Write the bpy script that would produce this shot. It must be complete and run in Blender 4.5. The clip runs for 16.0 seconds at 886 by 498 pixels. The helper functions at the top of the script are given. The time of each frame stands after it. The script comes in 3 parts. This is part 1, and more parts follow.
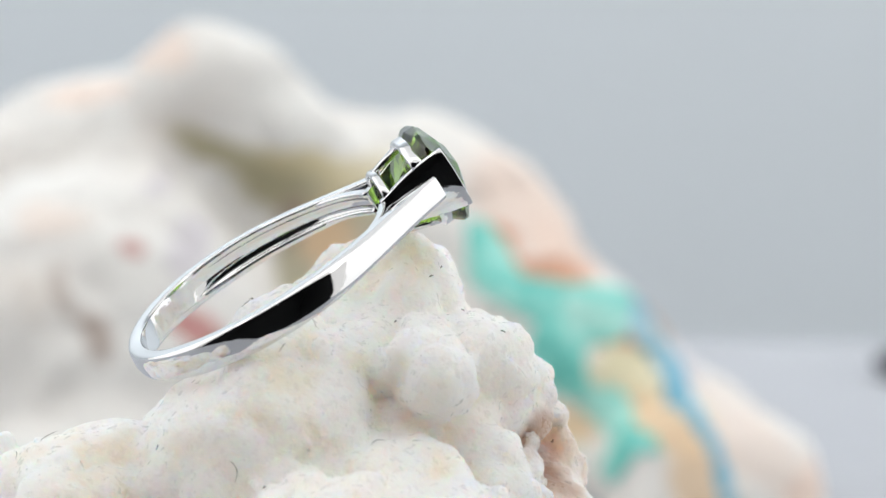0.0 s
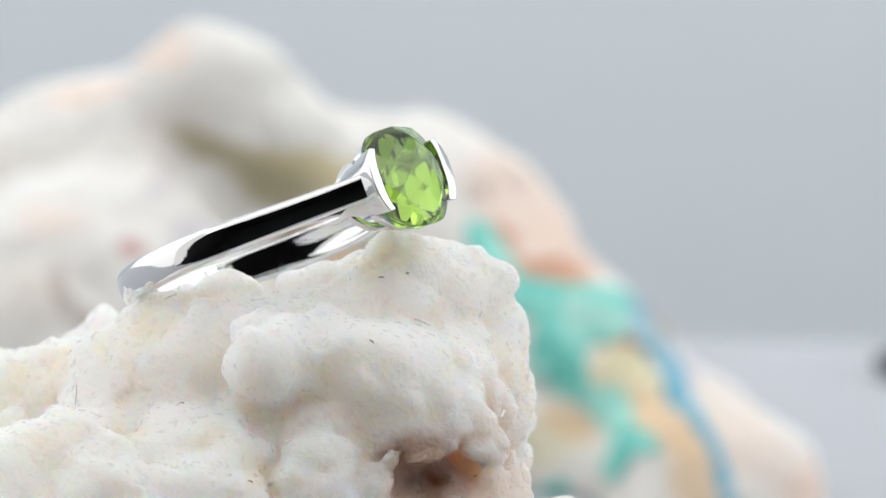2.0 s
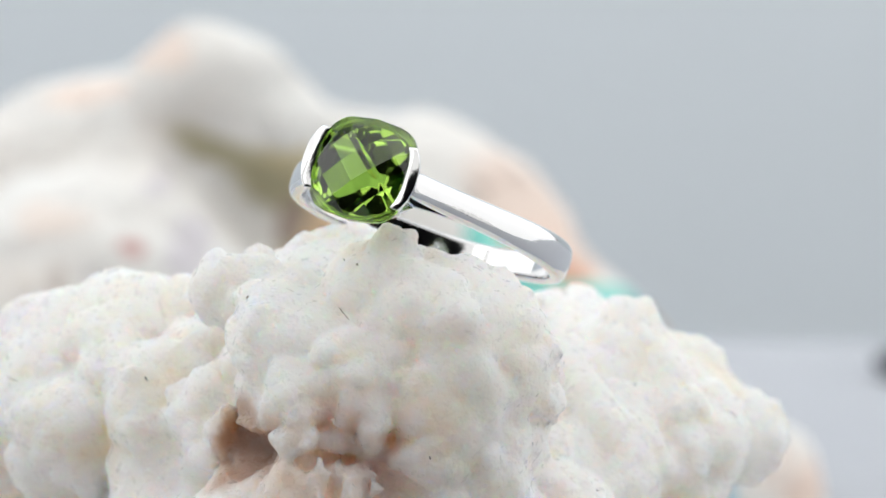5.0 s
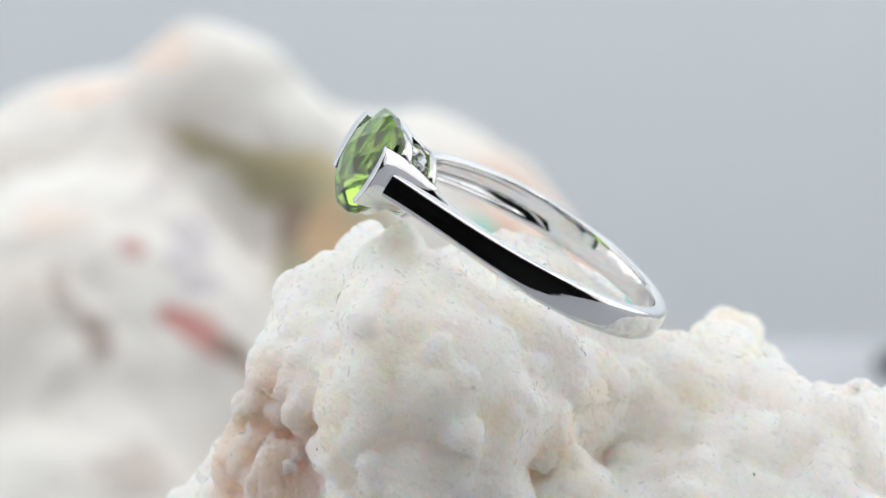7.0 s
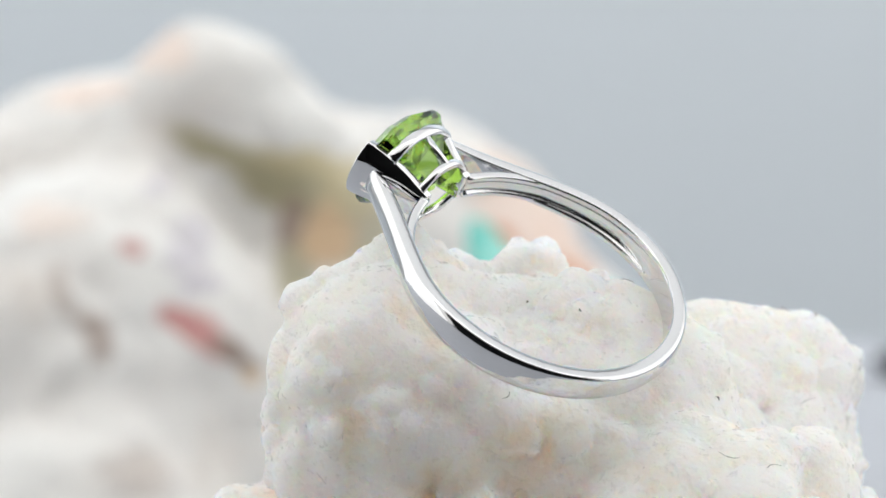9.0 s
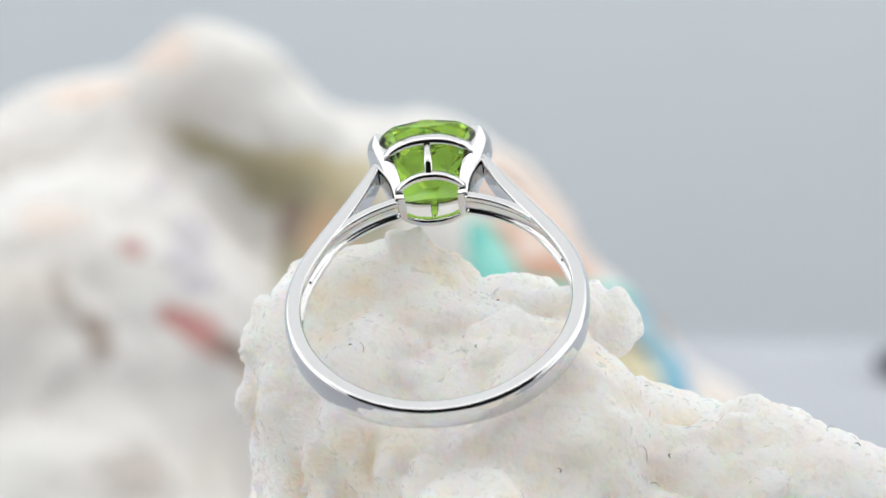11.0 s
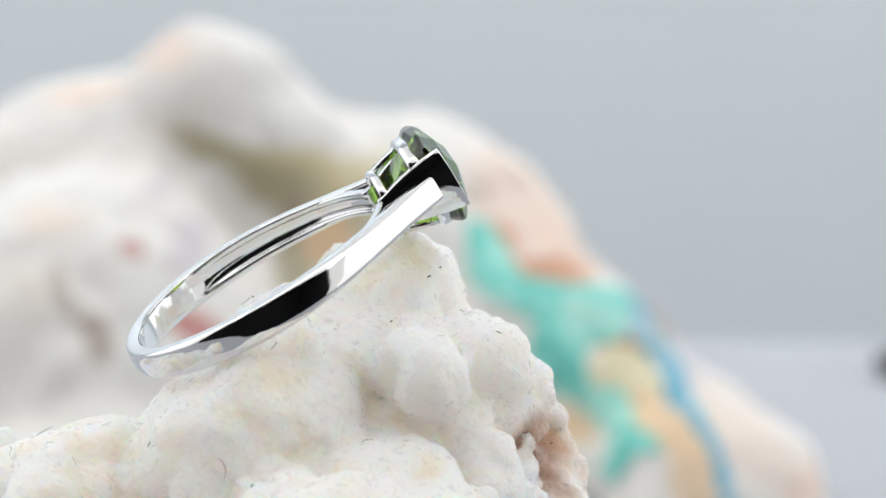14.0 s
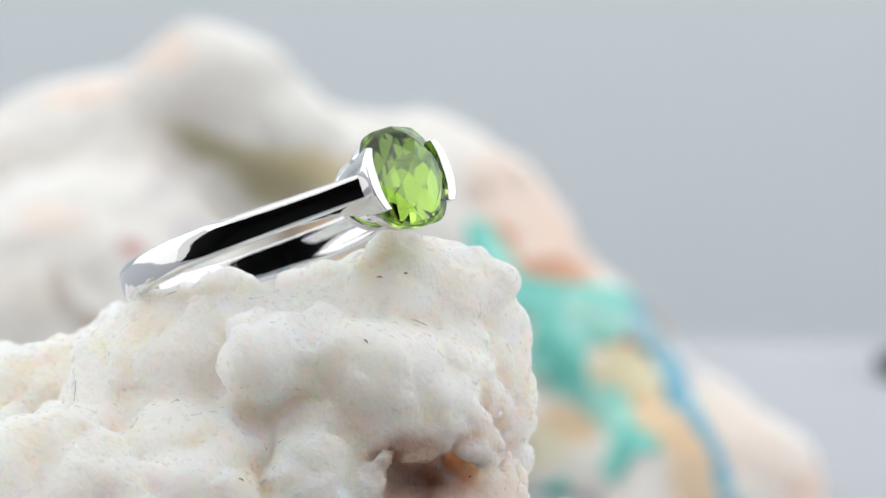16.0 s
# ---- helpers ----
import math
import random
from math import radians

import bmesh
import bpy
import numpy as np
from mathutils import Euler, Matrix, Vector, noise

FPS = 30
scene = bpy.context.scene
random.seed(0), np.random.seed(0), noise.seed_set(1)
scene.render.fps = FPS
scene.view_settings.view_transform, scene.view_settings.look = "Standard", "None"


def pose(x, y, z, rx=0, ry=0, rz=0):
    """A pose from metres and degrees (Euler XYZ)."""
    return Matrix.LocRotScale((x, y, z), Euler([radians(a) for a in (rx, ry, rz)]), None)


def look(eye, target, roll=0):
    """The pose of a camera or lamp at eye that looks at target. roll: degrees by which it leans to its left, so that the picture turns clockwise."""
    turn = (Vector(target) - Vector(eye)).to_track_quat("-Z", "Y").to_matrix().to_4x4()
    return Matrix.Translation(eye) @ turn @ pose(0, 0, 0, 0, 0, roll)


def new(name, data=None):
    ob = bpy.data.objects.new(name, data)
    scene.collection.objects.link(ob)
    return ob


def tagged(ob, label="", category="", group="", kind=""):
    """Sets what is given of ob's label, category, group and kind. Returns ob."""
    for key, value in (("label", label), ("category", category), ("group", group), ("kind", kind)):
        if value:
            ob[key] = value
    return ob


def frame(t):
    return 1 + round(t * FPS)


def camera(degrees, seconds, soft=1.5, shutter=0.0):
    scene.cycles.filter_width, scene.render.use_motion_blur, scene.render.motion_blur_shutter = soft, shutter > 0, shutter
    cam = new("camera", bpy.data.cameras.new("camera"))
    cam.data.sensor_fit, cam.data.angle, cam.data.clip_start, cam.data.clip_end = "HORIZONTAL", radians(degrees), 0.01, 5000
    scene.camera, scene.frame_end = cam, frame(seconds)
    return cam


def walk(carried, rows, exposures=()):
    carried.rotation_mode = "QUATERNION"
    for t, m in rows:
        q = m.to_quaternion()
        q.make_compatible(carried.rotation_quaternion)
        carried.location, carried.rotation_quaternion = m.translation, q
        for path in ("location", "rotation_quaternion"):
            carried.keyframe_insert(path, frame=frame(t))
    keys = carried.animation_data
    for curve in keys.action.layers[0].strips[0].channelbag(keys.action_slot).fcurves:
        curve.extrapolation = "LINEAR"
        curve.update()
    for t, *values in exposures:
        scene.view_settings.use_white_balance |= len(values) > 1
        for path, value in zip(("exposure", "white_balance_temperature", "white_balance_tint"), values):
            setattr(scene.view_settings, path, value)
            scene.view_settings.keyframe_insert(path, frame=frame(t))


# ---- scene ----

# All places below are in millimetres about the turntable's axis; MM turns them into metres.
MM = 0.001
SECONDS = 16.0
PERIOD = 13.914          # seconds for one turn of the turntable, clockwise from above
TABLE_Z = -100.0

# ---- camera: a long macro lens on a tripod, looking down on the ring ----
cam = camera(8.985, SECONDS)
EYE = (0.0030, -0.4 * math.cos(radians(16.4)), 0.4 * math.sin(radians(16.4)))
STAND = look(EYE, (0.0030, 0.0, 0.0), 0.495)
cam.data.dof.use_dof = True
cam.data.dof.focus_distance = 0.394
cam.data.dof.aperture_fstop = 50.0
walk(cam, [(0.0, STAND), (SECONDS, STAND)], [(0.0, 0.0), (SECONDS, 0.0)])

# ---- world, studio lamps and added fill lamps ----
world = bpy.data.worlds.new("world")
scene.world = world
world.use_nodes = True
world.node_tree.nodes["Background"].inputs[0].default_value = (0.9, 0.95, 1.0, 1)
world.node_tree.nodes["Background"].inputs[1].default_value = 0.3


def softbox(name, eye, target, w, h, watts, colour):
    lamp = bpy.data.lights.new(name, "AREA")
    lamp.shape, lamp.size, lamp.size_y = "RECTANGLE", w, h
    lamp.energy, lamp.color = watts, colour
    ob = new(name, lamp)
    ob.matrix_world = look(eye, target)
    return ob


softbox("softbox_top", (0.0, 0.12, 0.78), (0, 0.12, 0), 1.6, 1.0, 2.4, (1.0, 0.99, 0.97))
# unseen fill, added to brighten the rock's front faces
softbox("fill_front", (0.0, -0.36, 0.69), (0, 0.0, -0.02), 1.65, 0.44, 2.5, (1.0, 0.99, 0.97))
softbox("softbox_west", (-0.78, 0.02, 0.20), (0, 0.0, -0.02), 1.1, 1.1, 3.5, (1.0, 0.99, 0.97))
softbox("softbox_east", (0.78, 0.02, 0.20), (0, 0.0, -0.02), 1.1, 1.1, 3.5, (1.0, 0.99, 0.97))
# another unseen fill, added to lift the backdrop's brightness
softbox("fill_backdrop", (0.0, 0.44, 0.36), (0, 0.74, 0.02), 1.3, 0.25, 3.1, (0.97, 0.99, 1.0))


# ---- materials ----
class Nodes:
    """A thin wrapper for writing node materials."""

    def __init__(self, name):
        self.mat = bpy.data.materials.new(name)
        self.mat.use_nodes = True
        self.tree = self.mat.node_tree
        self.bsdf = self.tree.nodes["Principled BSDF"]
        self.xyz = self.tree.nodes.new("ShaderNodeTexCoord").outputs["Object"]

    def add(self, kind, **sets):
        n = self.tree.nodes.new(kind)
        for k, v in sets.items():
            n.inputs[k.replace("_", " ")].default_value = v
        return n

    def link(self, a, b):
        self.tree.links.new(a, b)

    def noise(self, scale, detail=4.0, rough=0.55, at=None):
        n = self.add("ShaderNodeTexNoise", Scale=scale, Detail=detail, Roughness=rough)
        self.link(at or self.xyz, n.inputs["Vector"])
        return n

    def ramp(self, fac, stops):
        n = self.tree.nodes.new("ShaderNodeValToRGB")
        while len(n.color_ramp.elements) < len(stops):
            n.color_ramp.elements.new(0.5)
        for e, (at, c) in zip(n.color_ramp.elements, stops):
            e.position, e.color = at, (*c, 1)
        self.link(fac, n.inputs["Fac"])
        return n.outputs["Color"]

    def mix(self, fac, a, b, blend="MIX"):
        n = self.tree.nodes.new("ShaderNodeMix")
        n.data_type, n.blend_type = "RGBA", blend
        for sock, v in ((n.inputs[0], fac), (n.inputs[6], a), (n.inputs[7], b)):
            if isinstance(v, (int, float)):
                sock.default_value = v
            elif isinstance(v, tuple):
                sock.default_value = (*v, 1)
            else:
                self.link(v, sock)
        return n.outputs[2]

    def math(self, op, a, b=0.0, c=0.0):
        n = self.tree.nodes.new("ShaderNodeMath")
        n.operation = op
        for sock, v in zip(n.inputs, (a, b, c)):
            if isinstance(v, (int, float)):
                sock.default_value = v
            else:
                self.link(v, sock)
        return n.outputs[0]

    def bump(self, height, dist, strength=1.0, under=None):
        n = self.add("ShaderNodeBump", Strength=strength, Distance=dist)
        self.link(height, n.inputs["Height"])
        if under:
            self.link(under, n.inputs["Normal"])
        self.link(n.outputs[0], self.bsdf.inputs["Normal"])
        return n.outputs[0]

    def near(self, place, radius, soft, at):
        """1 within radius of a place, falling to 0 over soft (metres)."""
        d = self.tree.nodes.new("ShaderNodeVectorMath")
        d.operation = "DISTANCE"
        self.link(at, d.inputs[0])
        d.inputs[1].default_value = place
        m = self.add("ShaderNodeMapRange")
        m.interpolation_type = "SMOOTHSTEP"
        self.link(d.outputs["Value"], m.inputs["Value"])
        m.inputs["From Min"].default_value, m.inputs["From Max"].default_value = radius - soft, radius + soft
        m.inputs["To Min"].default_value, m.inputs["To Max"].default_value = 1.0, 0.0
        return m.outputs[0]

    def warped(self, scale, amount):
        """Object coordinates pushed about by noise, for uneven edges."""
        n = self.noise(scale, 3.0)
        v = self.tree.nodes.new("ShaderNodeVectorMath")
        v.operation = "MULTIPLY_ADD"
        self.link(n.outputs["Color"], v.inputs[0])
        v.inputs[1].default_value = (amount,) * 3
        w = self.tree.nodes.new("ShaderNodeVectorMath")
        w.operation = "ADD"
        self.link(self.xyz, w.inputs[0])
        w.inputs[1].default_value = (-amount / 2,) * 3
        self.link(w.outputs[0], v.inputs[2])
        return v.outputs[0]

    def set(self, **sets):
        for k, v in sets.items():
            sock = self.bsdf.inputs[k.replace("_", " ")]
            if isinstance(v, (int, float, tuple)):
                sock.default_value = v
            else:
                self.link(v, sock)
        return self.mat


def calcite():
    n = Nodes("white calcite")
    at = n.warped(180, 0.006)
    cloud = n.noise(75, 5, 0.6)
    col = n.ramp(cloud.outputs["Fac"], [(0.28, (0.955, 0.885, 0.83)), (0.44, (0.96, 0.93, 0.90)), (0.60, (0.96, 0.95, 0.93))])
    amber = n.noise(130, 4, 0.55)
    col = n.mix(n.ramp(amber.outputs["Fac"], [(0.53, (0, 0, 0)), (0.68, (0.7, 0.7, 0.7))]), col, (0.93, 0.79, 0.65))
    # overhang's brown shade painted into the cave under the crest, pink crust on the flank
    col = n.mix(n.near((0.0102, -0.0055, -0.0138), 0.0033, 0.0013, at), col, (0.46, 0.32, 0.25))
    pink = n.math("MULTIPLY", n.near((0.0105, 0.0017, -0.0142), 0.0058, 0.0028, at), 0.65)
    col = n.mix(pink, col, (0.70, 0.53, 0.45))
    # a few dark specks of dirt
    speck = n.add("ShaderNodeTexVoronoi", Scale=330.0)
    n.link(at, speck.inputs["Vector"])
    rare = n.noise(55, 2)
    dot = n.math("MULTIPLY", n.math("LESS_THAN", speck.outputs["Distance"], 0.045), n.math("GREATER_THAN", rare.outputs["Fac"], 0.63))
    col = n.mix(n.math("MULTIPLY", dot, 0.8), col, (0.14, 0.11, 0.09))
    # sugary grains, finer and coarser
    grain = n.noise(2600, 4, 0.6)
    crystals = n.add("ShaderNodeTexVoronoi", Scale=2200.0)
    n.link(n.warped(1500, 0.0004), crystals.inputs["Vector"])
    first = n.bump(grain.outputs["Fac"], 0.0003, 0.65)
    n.bump(crystals.outputs["Distance"], 0.00026, 0.4, first)
    rough = n.ramp(n.noise(1400, 2).outputs["Fac"], [(0.36, (0.22,) * 3), (0.55, (0.6,) * 3)])
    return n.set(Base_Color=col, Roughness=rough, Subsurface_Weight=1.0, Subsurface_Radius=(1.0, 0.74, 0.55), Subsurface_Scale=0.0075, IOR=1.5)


STAINS = {"olive": (0.44, 0.40, 0.26), "mustard": (0.62, 0.54, 0.33), "tan": (0.74, 0.54, 0.34), "yellow": (0.76, 0.70, 0.48),
          "turquoise": (0.16, 0.60, 0.53), "slate": (0.42, 0.50, 0.45), "blue": (0.15, 0.42, 0.57), "rust": (0.62, 0.32, 0.20),
          "blush": (0.82, 0.64, 0.54), "red": (0.56, 0.25, 0.23), "brown": (0.36, 0.27, 0.22), "mauve": (0.58, 0.54, 0.60)}
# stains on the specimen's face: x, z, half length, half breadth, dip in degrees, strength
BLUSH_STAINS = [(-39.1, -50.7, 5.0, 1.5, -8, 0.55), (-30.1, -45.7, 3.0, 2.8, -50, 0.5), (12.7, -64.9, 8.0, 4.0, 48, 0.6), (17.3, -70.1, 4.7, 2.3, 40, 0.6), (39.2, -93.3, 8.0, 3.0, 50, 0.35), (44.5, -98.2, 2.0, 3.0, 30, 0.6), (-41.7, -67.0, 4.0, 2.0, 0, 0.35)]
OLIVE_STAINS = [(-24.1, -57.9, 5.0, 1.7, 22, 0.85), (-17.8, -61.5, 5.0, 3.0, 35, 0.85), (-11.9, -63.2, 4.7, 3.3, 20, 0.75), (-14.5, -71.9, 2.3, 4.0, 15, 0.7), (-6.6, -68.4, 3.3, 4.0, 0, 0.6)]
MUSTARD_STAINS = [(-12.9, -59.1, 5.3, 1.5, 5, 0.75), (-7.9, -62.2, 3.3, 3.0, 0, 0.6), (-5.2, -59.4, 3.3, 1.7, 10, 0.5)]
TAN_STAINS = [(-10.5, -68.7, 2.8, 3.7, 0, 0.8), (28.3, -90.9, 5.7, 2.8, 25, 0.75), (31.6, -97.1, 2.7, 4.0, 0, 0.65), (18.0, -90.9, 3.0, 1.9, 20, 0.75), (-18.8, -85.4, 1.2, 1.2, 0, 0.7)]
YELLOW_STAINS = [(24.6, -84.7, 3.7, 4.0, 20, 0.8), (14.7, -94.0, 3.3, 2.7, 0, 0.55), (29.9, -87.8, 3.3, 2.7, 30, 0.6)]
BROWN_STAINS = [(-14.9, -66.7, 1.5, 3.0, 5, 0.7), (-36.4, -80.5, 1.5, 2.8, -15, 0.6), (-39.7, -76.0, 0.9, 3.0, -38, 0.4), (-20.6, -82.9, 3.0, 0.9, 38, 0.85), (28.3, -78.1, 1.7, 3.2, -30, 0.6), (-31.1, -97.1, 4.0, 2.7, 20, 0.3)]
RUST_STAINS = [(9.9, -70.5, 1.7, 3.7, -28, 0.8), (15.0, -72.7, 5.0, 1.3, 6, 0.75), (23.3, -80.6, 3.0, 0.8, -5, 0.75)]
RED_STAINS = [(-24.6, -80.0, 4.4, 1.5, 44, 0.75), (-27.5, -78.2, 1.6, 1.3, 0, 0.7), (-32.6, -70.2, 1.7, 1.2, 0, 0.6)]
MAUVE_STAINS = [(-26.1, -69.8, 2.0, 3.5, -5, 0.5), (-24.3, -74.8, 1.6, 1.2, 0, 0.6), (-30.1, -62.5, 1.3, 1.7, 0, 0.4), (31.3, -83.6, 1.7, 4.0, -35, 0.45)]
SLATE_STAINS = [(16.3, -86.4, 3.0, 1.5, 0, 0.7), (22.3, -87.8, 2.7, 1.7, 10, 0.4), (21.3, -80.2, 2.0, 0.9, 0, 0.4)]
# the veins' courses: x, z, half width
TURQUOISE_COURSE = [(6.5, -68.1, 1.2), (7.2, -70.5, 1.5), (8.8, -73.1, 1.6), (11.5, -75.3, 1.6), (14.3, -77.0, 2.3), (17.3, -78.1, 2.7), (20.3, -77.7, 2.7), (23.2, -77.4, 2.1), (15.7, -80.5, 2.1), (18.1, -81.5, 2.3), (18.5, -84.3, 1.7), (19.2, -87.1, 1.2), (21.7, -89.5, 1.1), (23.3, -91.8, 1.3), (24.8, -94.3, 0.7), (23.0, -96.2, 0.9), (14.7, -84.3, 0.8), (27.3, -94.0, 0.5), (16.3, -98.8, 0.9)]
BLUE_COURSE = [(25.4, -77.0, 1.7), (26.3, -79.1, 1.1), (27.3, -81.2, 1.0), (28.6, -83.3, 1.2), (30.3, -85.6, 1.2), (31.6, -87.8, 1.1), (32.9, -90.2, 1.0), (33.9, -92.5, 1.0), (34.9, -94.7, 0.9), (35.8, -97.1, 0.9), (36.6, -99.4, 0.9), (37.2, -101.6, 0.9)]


def specimen_stone():
    n = Nodes("cream stone with turquoise")
    at = n.warped(140, 0.0045)
    # the veins dip backwards through the stone: their height falls by 0.3 for each step back
    dip = n.tree.nodes.new("ShaderNodeVectorMath")
    dip.operation = "DOT_PRODUCT"
    n.link(at, dip.inputs[0])
    dip.inputs[1].default_value = (0, 0.304, 1)
    split = n.tree.nodes.new("ShaderNodeSeparateXYZ")
    n.link(at, split.inputs[0])
    flat = n.tree.nodes.new("ShaderNodeCombineXYZ")
    n.link(split.outputs[0], flat.inputs[0])
    n.link(dip.outputs["Value"], flat.inputs[2])
    base = n.noise(40, 5, 0.6)
    col = n.ramp(base.outputs["Fac"], [(0.32, (0.72, 0.66, 0.60)), (0.46, (0.78, 0.755, 0.72)), (0.64, (0.81, 0.80, 0.77))])
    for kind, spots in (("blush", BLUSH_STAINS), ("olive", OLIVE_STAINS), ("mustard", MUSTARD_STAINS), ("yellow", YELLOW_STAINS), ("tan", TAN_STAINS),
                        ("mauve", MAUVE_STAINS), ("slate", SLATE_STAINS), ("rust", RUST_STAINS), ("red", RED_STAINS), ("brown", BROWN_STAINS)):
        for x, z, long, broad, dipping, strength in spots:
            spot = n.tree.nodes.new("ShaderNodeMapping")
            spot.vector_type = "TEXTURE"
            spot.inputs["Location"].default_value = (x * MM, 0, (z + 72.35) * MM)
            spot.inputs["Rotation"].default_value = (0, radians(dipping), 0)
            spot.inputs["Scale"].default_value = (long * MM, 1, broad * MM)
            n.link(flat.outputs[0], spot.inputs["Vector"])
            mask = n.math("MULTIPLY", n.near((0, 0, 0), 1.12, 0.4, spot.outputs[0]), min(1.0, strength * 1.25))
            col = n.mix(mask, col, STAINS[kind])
    n.bump(n.noise(500, 5, 0.6).outputs["Fac"], 0.002, 0.6)
    return n.set(Base_Color=col, Roughness=0.65)


def plain(name, colour, rough, grain=60.0, spread=0.04, relief=0.0002, **more):
    n = Nodes(name)
    c2 = tuple(min(1.0, v * (1 + spread)) for v in colour)
    c1 = tuple(v * (1 - spread) for v in colour)
    tone = n.noise(grain, 4)
    n.bump(n.noise(grain * 30, 3).outputs["Fac"], relief, 0.3)
    return n.set(Base_Color=n.mix(tone.outputs["Fac"], c1, c2), Roughness=rough, **more)


def white_gold():
    n = Nodes("polished white gold")
    n.bump(n.noise(2500, 3).outputs["Fac"], 0.00002, 0.25)
    rough = n.ramp(n.noise(700, 3).outputs["Fac"], [(0.4, (0.03,) * 3), (0.7, (0.09,) * 3)])
    return n.set(Base_Color=(0.74, 0.742, 0.75, 1), Metallic=1.0, Roughness=rough)


def peridot():
    n = Nodes("peridot")
    tone = n.noise(500, 2)
    col = n.mix(tone.outputs["Fac"], (0.37, 0.65, 0.08), (0.45, 0.73, 0.12))
    return n.set(Base_Color=col, Roughness=0.0, IOR=1.67, Transmission_Weight=1.0)


CALCITE, STONE, GOLD, PERIDOT = calcite(), specimen_stone(), white_gold(), peridot()
PAPER = plain("white paper", (0.42, 0.435, 0.468), 0.6)
GREY = plain("pale grey paper", (0.74, 0.80, 0.85), 0.8, 6.0)
CEILING = plain("white paint", (0.84, 0.84, 0.84), 0.8, 6.0)
BLACK = plain("matt black for reflections", (0.012, 0.012, 0.013), 0.9, 20.0)
FLOOR = plain("dark grey carpet", (0.06, 0.06, 0.065), 0.7, 5.0)
DARK = plain("dark grey pebble", (0.16, 0.16, 0.18), 0.6, 300.0, 0.2)


# ---- mesh helpers ----
def part(name, bm, material, parent=None, label="", smooth=True):
    """Links a bmesh (in millimetres) as one mesh object under a thing or part."""
    bmesh.ops.recalc_face_normals(bm, faces=bm.faces[:])
    bmesh.ops.scale(bm, vec=(MM, MM, MM), verts=bm.verts[:])
    me = bpy.data.meshes.new(name)
    bm.to_mesh(me)
    bm.free()
    if smooth:
        me.shade_smooth()
    me.materials.append(material)
    ob = new(name, me)
    if parent:
        ob.parent = parent
    if label:
        ob["label"] = label
    return ob


def box(size, at=(0, 0, 0), bevel=0.0):
    bm = bmesh.new()
    bmesh.ops.create_cube(bm, size=1.0)
    bmesh.ops.scale(bm, vec=size, verts=bm.verts[:])
    if bevel:
        bmesh.ops.bevel(bm, geom=bm.edges[:], offset=bevel, segments=3, profile=0.6, affect="EDGES")
    bmesh.ops.translate(bm, vec=at, verts=bm.verts[:])
    return bm


def lattice_noise(pts, cell, seed):
    """Smooth noise from -1 to 1 at the points, with lumps about one cell wide."""
    rng = np.random.default_rng(seed)
    table = rng.uniform(-1, 1, (32, 32, 32)).astype(np.float32)
    p = pts / cell
    i = np.floor(p).astype(np.int32)
    f = (p - i).astype(np.float32)
    f = f * f * (3 - 2 * f)
    i &= 31
    j = (i + 1) & 31
    out = np.zeros(len(pts), np.float32)
    for a in (0, 1):
        for b in (0, 1):
            for c in (0, 1):
                w = (f[:, 0] if a else 1 - f[:, 0]) * (f[:, 1] if b else 1 - f[:, 1]) * (f[:, 2] if c else 1 - f[:, 2])
                out += w * table[(j if a else i)[:, 0], (j if b else i)[:, 1], (j if c else i)[:, 2]]
    return out


def knobs(pts, cell, seed):
    """Round knobs about one cell wide: 1 at their tops, 0 in the creases between them."""
    rng = np.random.default_rng(seed)
    table = rng.uniform(0.0, 1.0, (32, 32, 32, 3)).astype(np.float32)
    p = (pts / cell).astype(np.float32)
    i = np.floor(p).astype(np.int32)
    best = np.full(len(p), 9.0, np.float32)
    for a in (-1, 0, 1):
        for b in (-1, 0, 1):
            for c in (-1, 0, 1):
                k = i + np.array((a, b, c), np.int32)
                w = k & 31
                q = k + table[w[:, 0], w[:, 1], w[:, 2]] - p
                best = np.minimum(best, (q * q).sum(1))
    return np.clip(1 - best / 0.75, 0, 1)


